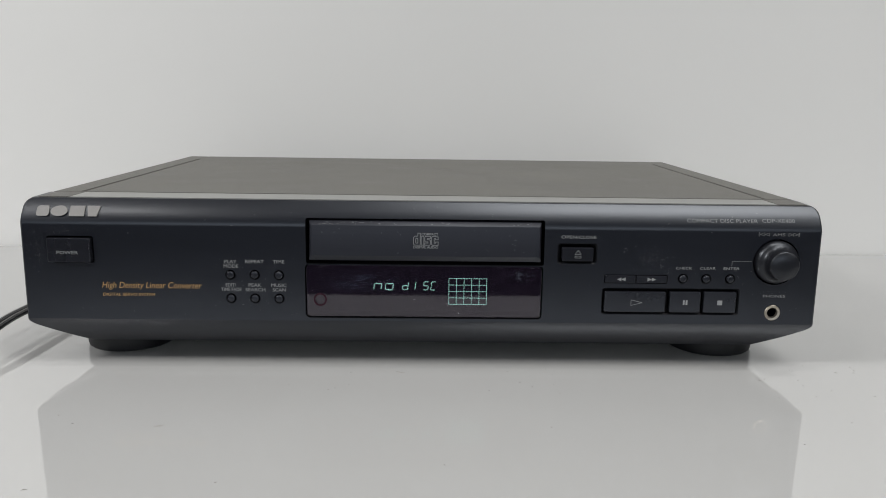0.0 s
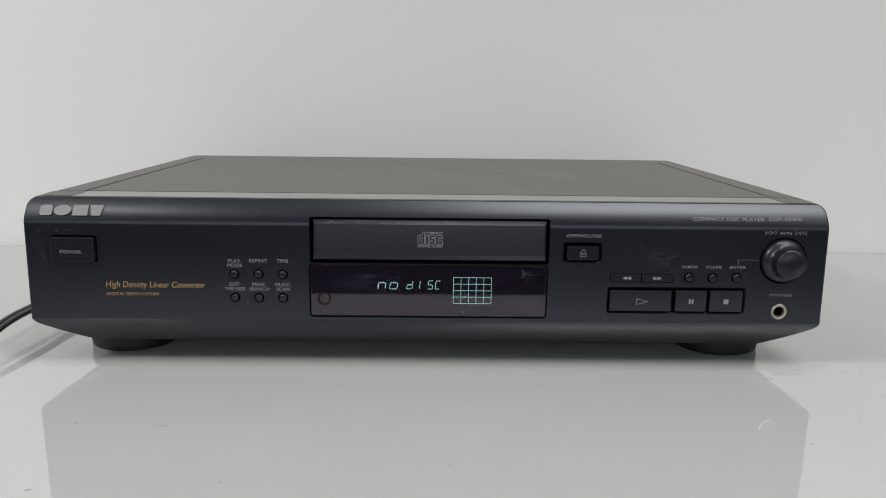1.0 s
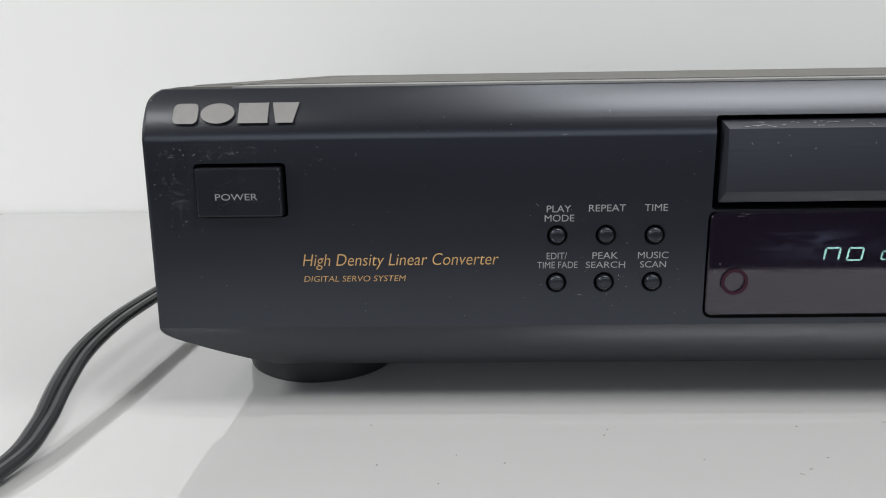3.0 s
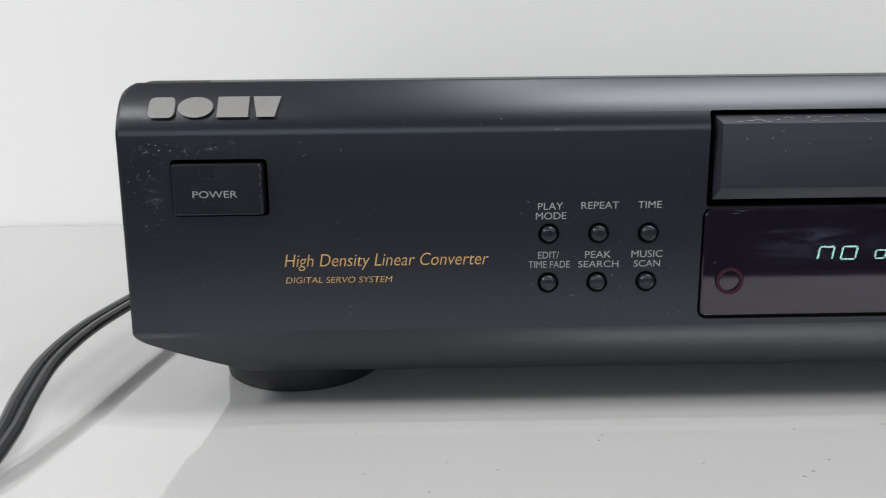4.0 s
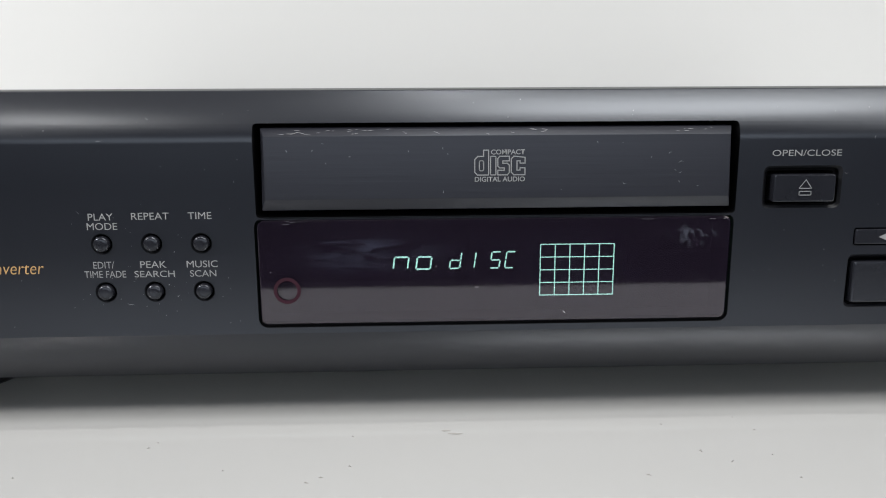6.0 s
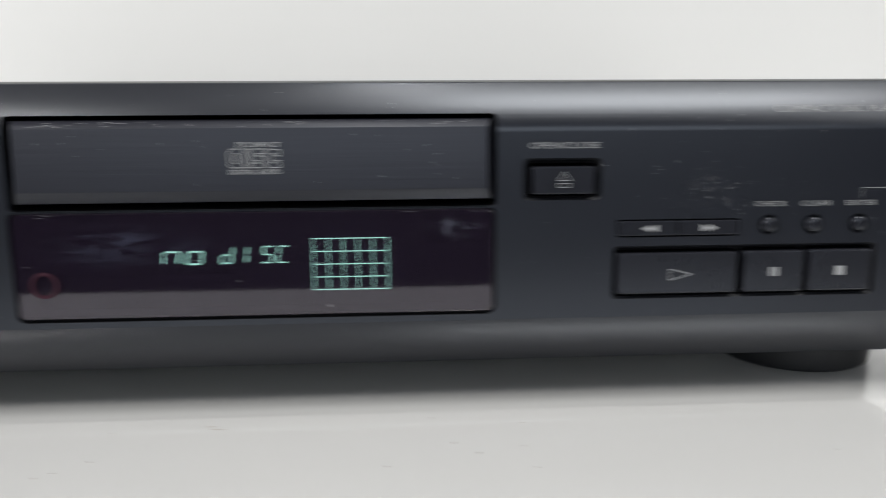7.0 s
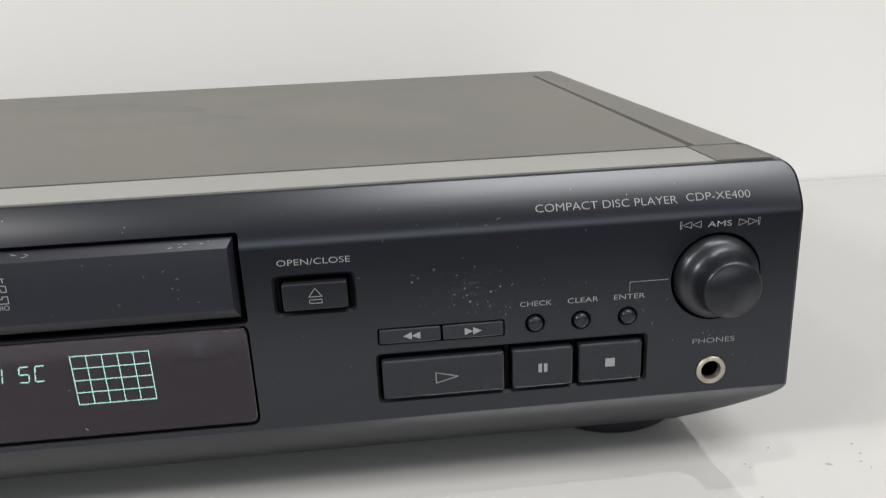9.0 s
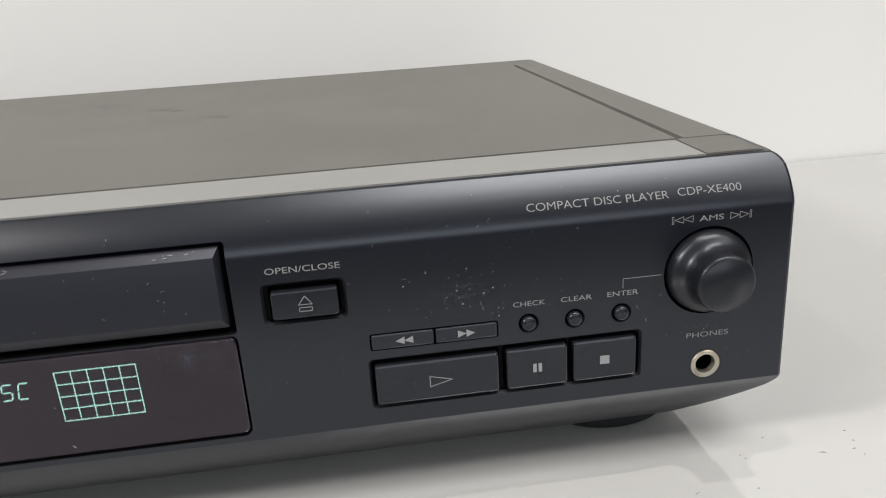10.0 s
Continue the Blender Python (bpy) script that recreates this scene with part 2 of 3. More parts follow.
def text_mesh(body, bold=0.0, spacing=1.0):
    cu = bpy.data.curves.new("lettering", "FONT")
    cu.body, cu.size, cu.offset, cu.space_character, cu.resolution_u = body, 1.0, bold, spacing, 4
    ob = new("lettering", cu)
    dg = bpy.context.evaluated_depsgraph_get()
    dg.update()
    me = bpy.data.meshes.new_from_object(ob.evaluated_get(dg))
    bpy.data.objects.remove(ob)
    bpy.data.curves.remove(cu)
    return me


CAP = max(v.co.y for v in text_mesh("H").vertices)


def print_text(body, x0, x1, zbase, zcap, mat, parent, slant=0.0, y=None, bold=0.0, name="lettering"):
    """Words printed on the front, from x0 to x1, on the line zbase, capitals up to zcap."""
    me = text_mesh(body, bold)
    lo, hi = min(v.co.x for v in me.vertices), max(v.co.x for v in me.vertices)
    sx, sz = (x1 - x0 - slant * (zcap - zbase)) / (hi - lo), (zcap - zbase) / CAP
    for v in me.vertices:
        z = zbase + v.co.y * sz
        x = x0 + (v.co.x - lo) * sx + slant * (z - zbase)
        v.co = (x, (front_y(z) if y is None else y) - 0.00012, z)
    me.materials.clear()
    me.materials.append(mat)
    ob = new(name, me)
    ob.parent = parent
    ob.matrix_parent_inverse = parent.matrix_world.inverted()
    return ob


# ---- the setting ----
part("wall_north", box(-1.6, 1.6, 0.325, 0.35, -0.75, 1.7), WALL)
tagged(bpy.data.objects["wall_north"], "plain white wall board behind the table", "wall", kind="structure")
tagged(part("wall_south", box(-1.6, 1.6, -2.6, -2.5, -0.75, 1.7), ROOM), "dark plain wall of the room", "wall", kind="structure")
tagged(part("wall_east", box(1.6, 1.7, -2.6, 0.35, -0.75, 1.7), ROOM), "dark plain wall of the room", "wall", kind="structure")
tagged(part("wall_west", box(-1.7, -1.6, -2.6, 0.35, -0.75, 1.7), ROOM), "dark plain wall of the room", "wall", kind="structure")
# Unseen block added to cut the spot off in a line across the table.
tagged(part("soffit", box(-1.6, 1.6, -0.03, 0.325, 0.95, 1.7), WALL), "unseen white block above the table, added to shade its rear", "soffit", kind="structure")
tagged(part("ceiling", box(-1.7, 1.7, -2.6, 0.35, 1.7, 1.78), CEIL), "plain pale ceiling", "ceiling", kind="structure")
tagged(part("floor", box(-1.7, 1.7, -2.6, 0.35, -0.83, -0.75), CARPET), "dark carpeted floor", "floor", kind="structure")

table = tagged(new("table"), "white glossy table with a few dark specks on it", "table")
part("tabletop", box(-1.1, 1.1, -0.155, 0.3235, -0.03, 0.0, 0.0008), TABLE, table, "", 10)
for x in (-1.02, 1.02):
    for y in (-0.11, 0.27):
        part("leg", box(x - 0.025, x + 0.025, y - 0.025, y + 0.025, -0.75, -0.03, 0.003), TABLE, table)


# ---- the player ----
W, TOP = 0.2137, 0.0913
CREASE, LOW = 0.0785, 0.0268
LIP_Y, LIP_Z = 0.012, 0.0112


def front_y(z):
    """Depth of the front panel's face at height z."""
    if z >= CREASE:
        return 0.0082 * ((min(z, TOP) - CREASE) / (TOP - CREASE)) ** 1.5
    if z < LOW:
        t = (LOW - z) / (LOW - LIP_Z)
        return LIP_Y * (0.5 * t + 0.5 * t ** 2)
    return 0.0


def half_width(z):
    """Half the panel's width at height z: rounded top corners, sides drawn in under the lower crease."""
    r = 0.0042
    if z > TOP - r:
        d = z - (TOP - r)
        return W - 0.0008 - r + math.sqrt(max(0, r * r - d * d))
    if z < 0.0226:
        return W - 0.0036 - 0.0185 * (0.0226 - z) / 0.0088
    if z < 0.0262:
        return W - 0.0036 * ((0.0262 - z) / 0.0036) ** 1.8
    return W - 0.0008 * (z - 0.0262) / (TOP - 0.0262)


def panel_mesh():
    zs = [LIP_Z + (0.0220 - LIP_Z) * k / 6 for k in range(6)] + [0.0220 + (LOW - 0.0220) * k / 8 for k in range(8)] + [LOW, LOW + 0.0006] + [CREASE - 0.0006] + [CREASE + (TOP - 0.00025 - CREASE) * math.sin(math.pi / 2 * k / 18) for k in range(19)]
    bm = bmesh.new()
    back = 0.0300
    rows = []
    for z in zs:
        w, y = half_width(z), front_y(z)
        rows.append([bm.verts.new(c) for c in ((-w, back, z), (-w, y + 0.0014, z), (-w + 0.0003, y + 0.0004, z), (-w + 0.0011, y, z), (w - 0.0011, y, z), (w - 0.0003, y + 0.0004, z), (w, y + 0.0014, z), (w, back, z))])
    for a, b in zip(rows, rows[1:]):
        for k in range(7):
            bm.faces.new((a[k], a[k + 1], b[k + 1], b[k]))
        bm.faces.new((a[7], a[0], b[0], b[7]))
    bm.faces.new(list(reversed(rows[0])))
    # the top runs back from the rounded front edge, a little uphill
    t = rows[-1]
    top = [bm.verts.new((v.co.x * (1 if k in (0, 7) else 0.9995), v.co.y + (0.0004 if k not in (0, 7) else 0), TOP + (0.0003 if k in (0, 7) else 0))) for k, v in enumerate(t)]
    for k in range(7):
        bm.faces.new((t[k], t[k + 1], top[k + 1], top[k]))
    bm.faces.new((t[7], t[0], top[0], top[7]))
    bm.faces.new(top)
    bmesh.ops.translate(bm, vec=(-0.0006, 0, 0), verts=bm.verts)
    bmesh.ops.recalc_face_normals(bm, faces=bm.faces)
    return bm


player = tagged(new("compact_disc_player"), "worn black compact disc player with lit display on white table", "CD player")

KX, KZ = 0.1889, 0.0618
JX, JZ = 0.1895, 0.0335
SMALL = [(-0.1045, 0.0520), (-0.0916, 0.0520), (-0.0787, 0.0519), (-0.1045, 0.0390), (-0.0917, 0.0390), (-0.0788, 0.0390), (0.1389, 0.0522), (0.1516, 0.0521), (0.1646, 0.0522)]


def cut_out(target, cutters, bevel):
    """Cuts the pockets out of a mesh object and rounds their rims."""
    tools = []
    for k, bm in enumerate(cutters):
        for f in bm.faces:
            # Pocket shade is put into the colour: near-black inside, dull at the mouth.
            f.material_index = 2 if -0.00005 < f.calc_center_median().y < 0.0006 else 1
        tools.append(new("pocket", mesh_from(bm, "pocket", [PANEL, GAP, RECESS])))
        mod = target.modifiers.new("cut", "BOOLEAN")
        mod.operation, mod.solver, mod.object = "DIFFERENCE", "EXACT", tools[-1]
    if bevel:
        mod = target.modifiers.new("rim", "BEVEL")
        mod.width, mod.segments, mod.limit_method, mod.angle_limit = bevel, 2, "ANGLE", radians(50)
        mod.use_clamp_overlap = True
    dg = bpy.context.evaluated_depsgraph_get()
    dg.update()
    me = bpy.data.meshes.new_from_object(target.evaluated_get(dg))
    target.modifiers.clear()
    old = target.data
    target.data = me
    bpy.data.meshes.remove(old)
    for ob in tools:
        data = ob.data
        bpy.data.objects.remove(ob)
        bpy.data.meshes.remove(data)
    me.shade_smooth()
    me.set_sharp_from_angle(angle=radians(12))
    return me


def slope(rim, depth):
    """Stages of a pocket whose mouth is chamfered by rim."""
    return [(-0.01, 0), (-0.0001, 0), (rim * 1.2, rim), (depth, rim)]


panel = part("front_panel", panel_mesh(), [PANEL, GAP, RECESS], player, "black satin front panel with printed legends")
pockets = [
    prism(rounded(-0.0641, 0.0632, 0.0585, 0.0829, 0.0010), -0.01, 0.022),
    prism(rounded(-0.0648, 0.0631, 0.0285, 0.0584, 0.0025), -0.01, 0.014),
    prism(rounded(-0.2004, -0.1760, 0.0577, 0.0722, 0.0012), -0.01, 0.010),
    prism(rounded(0.0702, 0.0917, 0.0596, 0.0711, 0.0016), 0, 0, rows=slope(0.0007, 0.0020)),
    prism(rounded(0.0963, 0.1306, 0.0492, 0.0541, 0.0007), -0.01, 0.008),
    prism(rounded(0.0953, 0.1707, 0.0318, 0.0468, 0.0014), 0, 0, rows=slope(0.0007, 0.0020)),
    prism(rounded(0.0719, 0.0901, 0.0606, 0.0696, 0.0008), -0.01, 0.010),
    prism(rounded(0.0962, 0.1308, 0.0327, 0.0454, 0.0008), -0.01, 0.010),
    prism(rounded(0.1318, 0.1499, 0.0327, 0.0455, 0.0008), -0.01, 0.010),
    prism(rounded(0.1504, 0.1694, 0.0327, 0.0456, 0.0008), -0.01, 0.010),
    prism(disc_outline(KX, KZ, 0.0126, 56), -0.01, 0.012),
    prism(disc_outline(JX, JZ, 0.0045, 40), -0.01, 0.020),
] + [prism(disc_outline(x, z, 0.0029, 28), 0, 0, rows=slope(0.0004, 0.010)) for x, z in SMALL]
cut_out(panel, pockets, 0.00032)
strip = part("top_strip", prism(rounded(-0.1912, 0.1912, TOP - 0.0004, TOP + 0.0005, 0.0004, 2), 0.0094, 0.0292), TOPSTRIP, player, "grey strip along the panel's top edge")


# metal cover: a folded sheet with two grooves along its top
def cover_mesh():
    t, g0, g1, w, r = 0.0920, 0.1917, 0.1940, 0.2124, 0.0052
    bend = [(w - r + r * math.cos(a), t - r + r * math.sin(a)) for a in (radians(15 * k) for k in range(7))]
    half = [(0.1860, 0.0118), (w - 0.0036, 0.0226), (w, 0.0262)] + bend + [(g1, t), (g1 - 0.0002, t - 0.0013), (g0 + 0.0002, t - 0.0013), (g0, t)]
    bm = bmesh.new()

    def extrude(prof, y0, y1):
        rings = [[bm.verts.new((x, y, z)) for x, z in prof] for y in (y0, y1)]
        for k in range(len(prof)):
            j = (k + 1) % len(prof)
            bm.faces.new((rings[0][k], rings[0][j], rings[1][j], rings[1][k]))
        bm.faces.new(list(reversed(rings[0])))
        bm.faces.new(rings[1])

    extrude(half + [(-x, z) for x, z in reversed(half)], 0.0302, 0.2755)
    for s in (-1, 1):
        a, b = sorted((s * g1, s * g0))
        box(a, b, 0.250, 0.2752, t - 0.0016, t - 0.00005, bm=bm)
        horn = [(s * x, z) for x, z in [(0.1916, t - 0.0030)] + [(w - 0.0040, t - 0.0030)] + [(x - 0.0012, z - 0.0002) for x, z in bend if z > t - 0.0029] + [(0.1916, t - 0.0002)]]
        extrude(horn, 0.0100, 0.0303)
    bmesh.ops.recalc_face_normals(bm, faces=bm.faces)
    return bm


cover = part("cover", cover_mesh(), COVER, player, "dusty black painted metal cover")
part("back_panel", box(-0.1855, 0.1855, 0.2752, 0.2775, 0.0120, 0.0895, 0.0004), GAP, player)
part("base_plate", box(-0.1845, 0.1845, 0.016, 0.272, 0.0098, 0.0122, 0.0005), STEEL, player, "dull grey steel base plate")
for x in (-0.1770, 0.1732):
    for y in (0.0475, 0.235):
        bm = lathe([(0.0238, 0.0), (0.0248, 0.0008), (0.0252, 0.003), (0.0252, 0.0105)], 0, 0, 48)
        bmesh.ops.rotate(bm, verts=bm.verts, cent=(0, 0, 0), matrix=Matrix.Rotation(radians(90), 3, "X"))
        bmesh.ops.translate(bm, verts=bm.verts, vec=(x, y, 0))
        part("foot", bm, RUBBER, player, "round black foot")

# smudges left on the cover
def smudges(spots, seed):
    rnd = random.Random(seed)
    bm = bmesh.new()
    for x, y, s in spots:
        bm.faces.new([bm.verts.new((x + s * math.cos(a) * rnd.uniform(0.4, 1.2), y + 0.6 * s * math.sin(a) * rnd.uniform(0.4, 1.2), 0.09212)) for a in (2 * math.pi * k / 9 for k in range(9))])
    return bm


stains = smudges([(0.0446, 0.1459, 0.0040), (0.0372, 0.1500, 0.0022), (0.0114, 0.1820, 0.0050), (0.0191, 0.1732, 0.0026), (0.0225, 0.1750, 0.0014), (0.1056, 0.0548, 0.0012), (0.0793, 0.0600, 0.0012), (-0.0047, 0.0500, 0.0014), (-0.0900, 0.1500, 0.0030), (-0.0200, 0.2100, 0.0030)], 8)
tagged(part("smudges", stains, STAIN, cover, "faint darker smudges"), kind="stuff")


# disc tray
def tray_face():
    """Door front with slanted upper, lower and end facets."""
    x0, x1, z0, z1 = -0.0624, 0.0616, 0.0604, 0.0817
    bm = bmesh.new()
    outer = [(x0, 0.0004, z0), (x1, 0.0004, z0), (x1, 0.0024, z1), (x0, 0.0024, z1)]
    inner = [(x0 + 0.0012, -0.0016, z0 + 0.0030), (x1 - 0.0012, -0.0016, z0 + 0.0030), (x1 - 0.0012, -0.0006, z1 - 0.0021), (x0 + 0.0012, -0.0006, z1 - 0.0021)]
    back = [(x, 0.012, z) for x, _, z in outer]
    o, i, b = ([bm.verts.new(c) for c in q] for q in (outer, inner, back))
    for k in range(4):
        j = (k + 1) % 4
        bm.faces.new((o[k], o[j], i[j], i[k]))
        bm.faces.new((b[j], o[j], o[k], b[k])[::-1])
    bm.faces.new(i)
    bm.faces.new(list(reversed(b)))
    bmesh.ops.recalc_face_normals(bm, faces=bm.faces)
    bmesh.ops.bevel(bm, geom=[e for e in bm.edges if all(v.co.y < 0.005 for v in e.verts)], offset=0.00018, segments=2, profile=0.6, affect="EDGES")
    return bm


tray = part("tray_door", tray_face(), TRAY, player, "black brushed disc tray door", 25)


def tray_y(z):
    return -0.0016 + 0.0010 * (z - 0.0634) / (0.0796 - 0.0634)


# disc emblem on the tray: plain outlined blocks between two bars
def emblem():
    bm = bmesh.new()
    w = 0.00028

    def line(pts):
        for (xa, za), (xb, zb) in zip(pts, pts[1:]):
            d = Vector((xb - xa, zb - za)).normalized()
            n, e = Vector((-d.y, d.x)) * w / 2, d * w / 2
            q = [(xa - e.x + n.x, za - e.y + n.y), (xa - e.x - n.x, za - e.y - n.y), (xb + e.x - n.x, zb + e.y - n.y), (xb + e.x + n.x, zb + e.y + n.y)]
            bm.faces.new([bm.verts.new((x, tray_y(z) - 0.00025, z)) for x, z in q])

    def ring(x0, x1, z0, z1, r):
        o = rounded(x0, x1, z0, z1, r, 3)
        line(o + o[:1])

    z0, z1 = 0.0694, 0.0742
    line([(-0.0068, z0 + 0.0007), (-0.0068, z1 - 0.0008), (-0.0060, z1), (-0.0045, z1), (-0.0045, z1 + 0.0016), (-0.0032, z1 + 0.0016), (-0.0032, z0), (-0.0061, z0), (-0.0068, z0 + 0.0007)])
    ring(-0.0056, -0.0045, z0 + 0.0011, z1 - 0.0011, 0.0004)
    ring(-0.0027, -0.0013, z0, z1, 0.0003)
    line([(0.0022, z1), (-0.0003, z1), (-0.0008, z1 - 0.0006), (-0.0008, z0 + 0.0023), (-0.0003, z0 + 0.0018), (0.0009, z0 + 0.0018), (0.0009, z0 + 0.0012), (-0.0008, z0 + 0.0012), (-0.0008, z0), (0.0017, z0), (0.0022, z0 + 0.0006), (0.0022, z0 + 0.0025), (0.0017, z0 + 0.0030), (0.0005, z0 + 0.0030), (0.0005, z0 + 0.0036), (0.0022, z0 + 0.0036), (0.0022, z1)])
    line([(0.0063, z1 - 0.0003), (0.0034, z1), (0.0027, z1 - 0.0007), (0.0027, z0 + 0.0007), (0.0034, z0), (0.0063, z0), (0.0063, z0 + 0.0018), (0.0050, z0 + 0.0018), (0.0050, z0 + 0.0012), (0.0042, z0 + 0.0012), (0.0042, z1 - 0.0012), (0.0050, z1 - 0.0012), (0.0050, z1 - 0.0018), (0.0063, z1 - 0.0018), (0.0063, z1 - 0.0003)])
    return bm


part("emblem", emblem(), PRINT, tray, "grey printed disc emblem")
print_text("COMPACT", -0.0026, 0.0063, 0.0747, 0.0759, PRINT, tray, y=tray_y(0.0753) - 0.0001, bold=0.015)
print_text("DIGITAL AUDIO", -0.0068, 0.0063, 0.0677, 0.0689, PRINT, tray, y=tray_y(0.0683) - 0.0001, bold=0.015)

# display window
part("display_backing", box(-0.0641, 0.0624, 0.0128, 0.0138, 0.0292, 0.0578), BACKING, player)
pane_rows = [(0.0001, 0.0003), (0.0003, 0.0), (0.0007, 0.0)]
pane_bm = prism(rounded(-0.0641, 0.0624, 0.0293, 0.0577, 0.0020), 0.0, 0.0016, rows=pane_rows)
for f in pane_bm.faces:
    f.material_index = 1 if abs(f.normal.y) < 0.3 else 0
pane = part("display_pane", pane_bm, [PANE, GAP], player, "tinted glossy display window", 10)
# Added bar that stops segment glow from reaching the gap under the pane.
part("glow_stop", box(-0.0642, 0.0625, 0.0009, 0.0024, 0.0286, 0.0301), GAP, player)
part("pane_ledge", box(-0.0640, 0.0622, 0.0002, 0.0125, 0.0578, 0.0583, 0.0001, 1), PANEL, player, "dusty ledge over the display window")
ring_bm = lathe([(0.0027, -0.0003), (0.0027, -0.0004), (0.0036, -0.0004), (0.0036, -0.0003)], -0.0568, 0.0388, 36, False, False)
part("receiver_ring", ring_bm, SENSOR, pane, "dark red ring round the remote receiver")


DY, SLANT = 0.0100, 0.14


def bar(bm, xa, za, xb, zb, w, z0):
    """One lit segment with pointed ends."""
    d = Vector((xb - xa, zb - za)).normalized()
    n, e = Vector((-d.y, d.x)) * w / 2, d * w * 0.45
    q = [(xa, za), (xa + e.x - n.x, za + e.y - n.y), (xb - e.x - n.x, zb - e.y - n.y), (xb, zb), (xb - e.x + n.x, zb - e.y + n.y), (xa + e.x + n.x, za + e.y + n.y)]
    front = [bm.verts.new((x + SLANT * (z - z0), DY - 0.0002, z)) for x, z in q]
    rear = [bm.verts.new((x + SLANT * (z - z0), DY, z)) for x, z in q]
    bm.faces.new(front)
    bm.faces.new(list(reversed(rear)))
    for k in range(6):
        bm.faces.new((front[k], rear[k], rear[(k + 1) % 6], front[(k + 1) % 6]))


def digit(name, x0, x1, z0, z1, segs, w):
    """A seven-segment character from the lit segments named in segs (a top, b c right, d foot, e f left, g middle)."""
    zm = (z0 + z1) / 2
    ends = {"a": (x0, z1, x1, z1), "b": (x1, zm, x1, z1), "c": (x1, z0, x1, zm), "d": (x0, z0, x1, z0), "e": (x0, z0, x0, zm), "f": (x0, zm, x0, z1), "g": (x0, zm, x1, zm), "i": ((x0 + x1) / 2, z0, (x0 + x1) / 2, zm), "j": ((x0 + x1) / 2, zm, (x0 + x1) / 2, z1)}
    bm = bmesh.new()
    for s in segs:
        xa, za, xb, zb = ends[s]
        d = Vector((xb - xa, zb - za)).normalized() * 0.00012
        bar(bm, xa + d.x, za + d.y, xb - d.x, zb - d.y, w, z0)
    bmesh.ops.recalc_face_normals(bm, faces=bm.faces)
    return part("display_character", bm, GLOW, player, "glowing pale green display character")


digit("n", -0.0288, -0.0248, 0.0419, 0.0489, "ceg", 0.00046)
digit("o", -0.0224, -0.0184, 0.0419, 0.0489, "cdeg", 0.00046)
digit("d", -0.0130, -0.0101, 0.0420, 0.0466, "bcdeg", 0.00036)
digit("I", -0.0075, -0.0046, 0.0420, 0.0466, "ij", 0.00036)
digit("S", -0.0016, 0.0010, 0.0420, 0.0466, "acdfg", 0.00036)
digit("C", 0.0026, 0.0051, 0.0420, 0.0466, "adef", 0.00036)


def calendar_grid():
    x0, x1, z0, z1, w = 0.0127, 0.0336, 0.0339, 0.0486, 0.00023
    bm = bmesh.new()
    for k in range(6):
        x = x0 + (x1 - x0) * k / 5
        box(x - w / 2, x + w / 2, DY - 0.0002, DY, z0 - w / 2, z1 + w / 2, bm=bm)
    for k in range(5):
        z = z0 + (z1 - z0) * k / 4
        box(x0 - w / 2, x1 + w / 2, DY - 0.00024, DY - 0.00004, z - w / 2, z + w / 2, bm=bm)
    return bm


part("display_grid", calendar_grid(), GLOW, player, "glowing grid of five by four empty cells")


# push buttons
def button(name, x0, x1, z0, z1, y0, edge, label, r=0.0006):
    return part(name, prism(rounded(x0, x1, z0, z1, r, 3), y0, 0.009, edge), BUTTON, player, label, 8)


power = button("power_button", -0.1996, -0.1770, 0.0583, 0.0712, -0.0022, 0.0004, "scuffed black power button")
print_text("POWER", -0.1945, -0.1833, 0.0628, 0.0645, FAINT, power, y=-0.0022)
eject = button("eject_button", 0.0727, 0.0895, 0.0614, 0.0688, -0.0011, 0.0004, "black open and close button")
part("eject_symbol", strokes([[(0.0795, 0.0651), (0.0829, 0.0651), (0.0812, 0.0674), (0.0795, 0.0651)], [(0.0796, 0.0633), (0.0828, 0.0633), (0.0828, 0.0643), (0.0796, 0.0643), (0.0796, 0.0633)]], 0.0002, -0.00125), PRINT, eject)
rew = button("search_button", 0.0967, 0.1132, 0.0496, 0.0537, -0.0004, 0.0003, "slim black search button", 0.0004)
fwd = button("search_button", 0.1137, 0.1302, 0.0496, 0.0537, -0.0004, 0.0003, "slim black search button", 0.0004)
part("symbol", shape([[(0.1030, 0.0516), (0.1054, 0.0506), (0.1054, 0.0527)], [(0.1053, 0.0516), (0.1077, 0.0506), (0.1077, 0.0527)]], -0.00055), PRINT, rew)
part("symbol", shape([[(0.1196, 0.0506), (0.1220, 0.0516), (0.1196, 0.0527)], [(0.1219, 0.0506), (0.1243, 0.0516), (0.1219, 0.0527)]], -0.00055), PRINT, fwd)
play = button("play_button", 0.0968, 0.1302, 0.0333, 0.0448, -0.0009, 0.0005, "wide black play button")
part("symbol", strokes([[(0.1113, 0.0372), (0.1113, 0.0403), (0.1174, 0.0388), (0.1113, 0.0372)]], 0.00024, -0.00105), PRINT, play)
pause = button("pause_button", 0.1324, 0.1493, 0.0333, 0.0449, -0.0009, 0.0005, "square black pause button")
part("symbol", shape([[(x, 0.0378), (x + 0.0010, 0.0378), (x + 0.0010, 0.0404), (x, 0.0404)] for x in (0.1396, 0.1411)], -0.00105), PRINT, pause)
stop = button("stop_button", 0.1510, 0.1688, 0.0333, 0.0450, -0.0009, 0.0005, "square black stop button")
part("symbol", shape([[(0.1584, 0.0378), (0.1611, 0.0378), (0.1611, 0.0404), (0.1584, 0.0404)]], -0.00105), PRINT, stop)
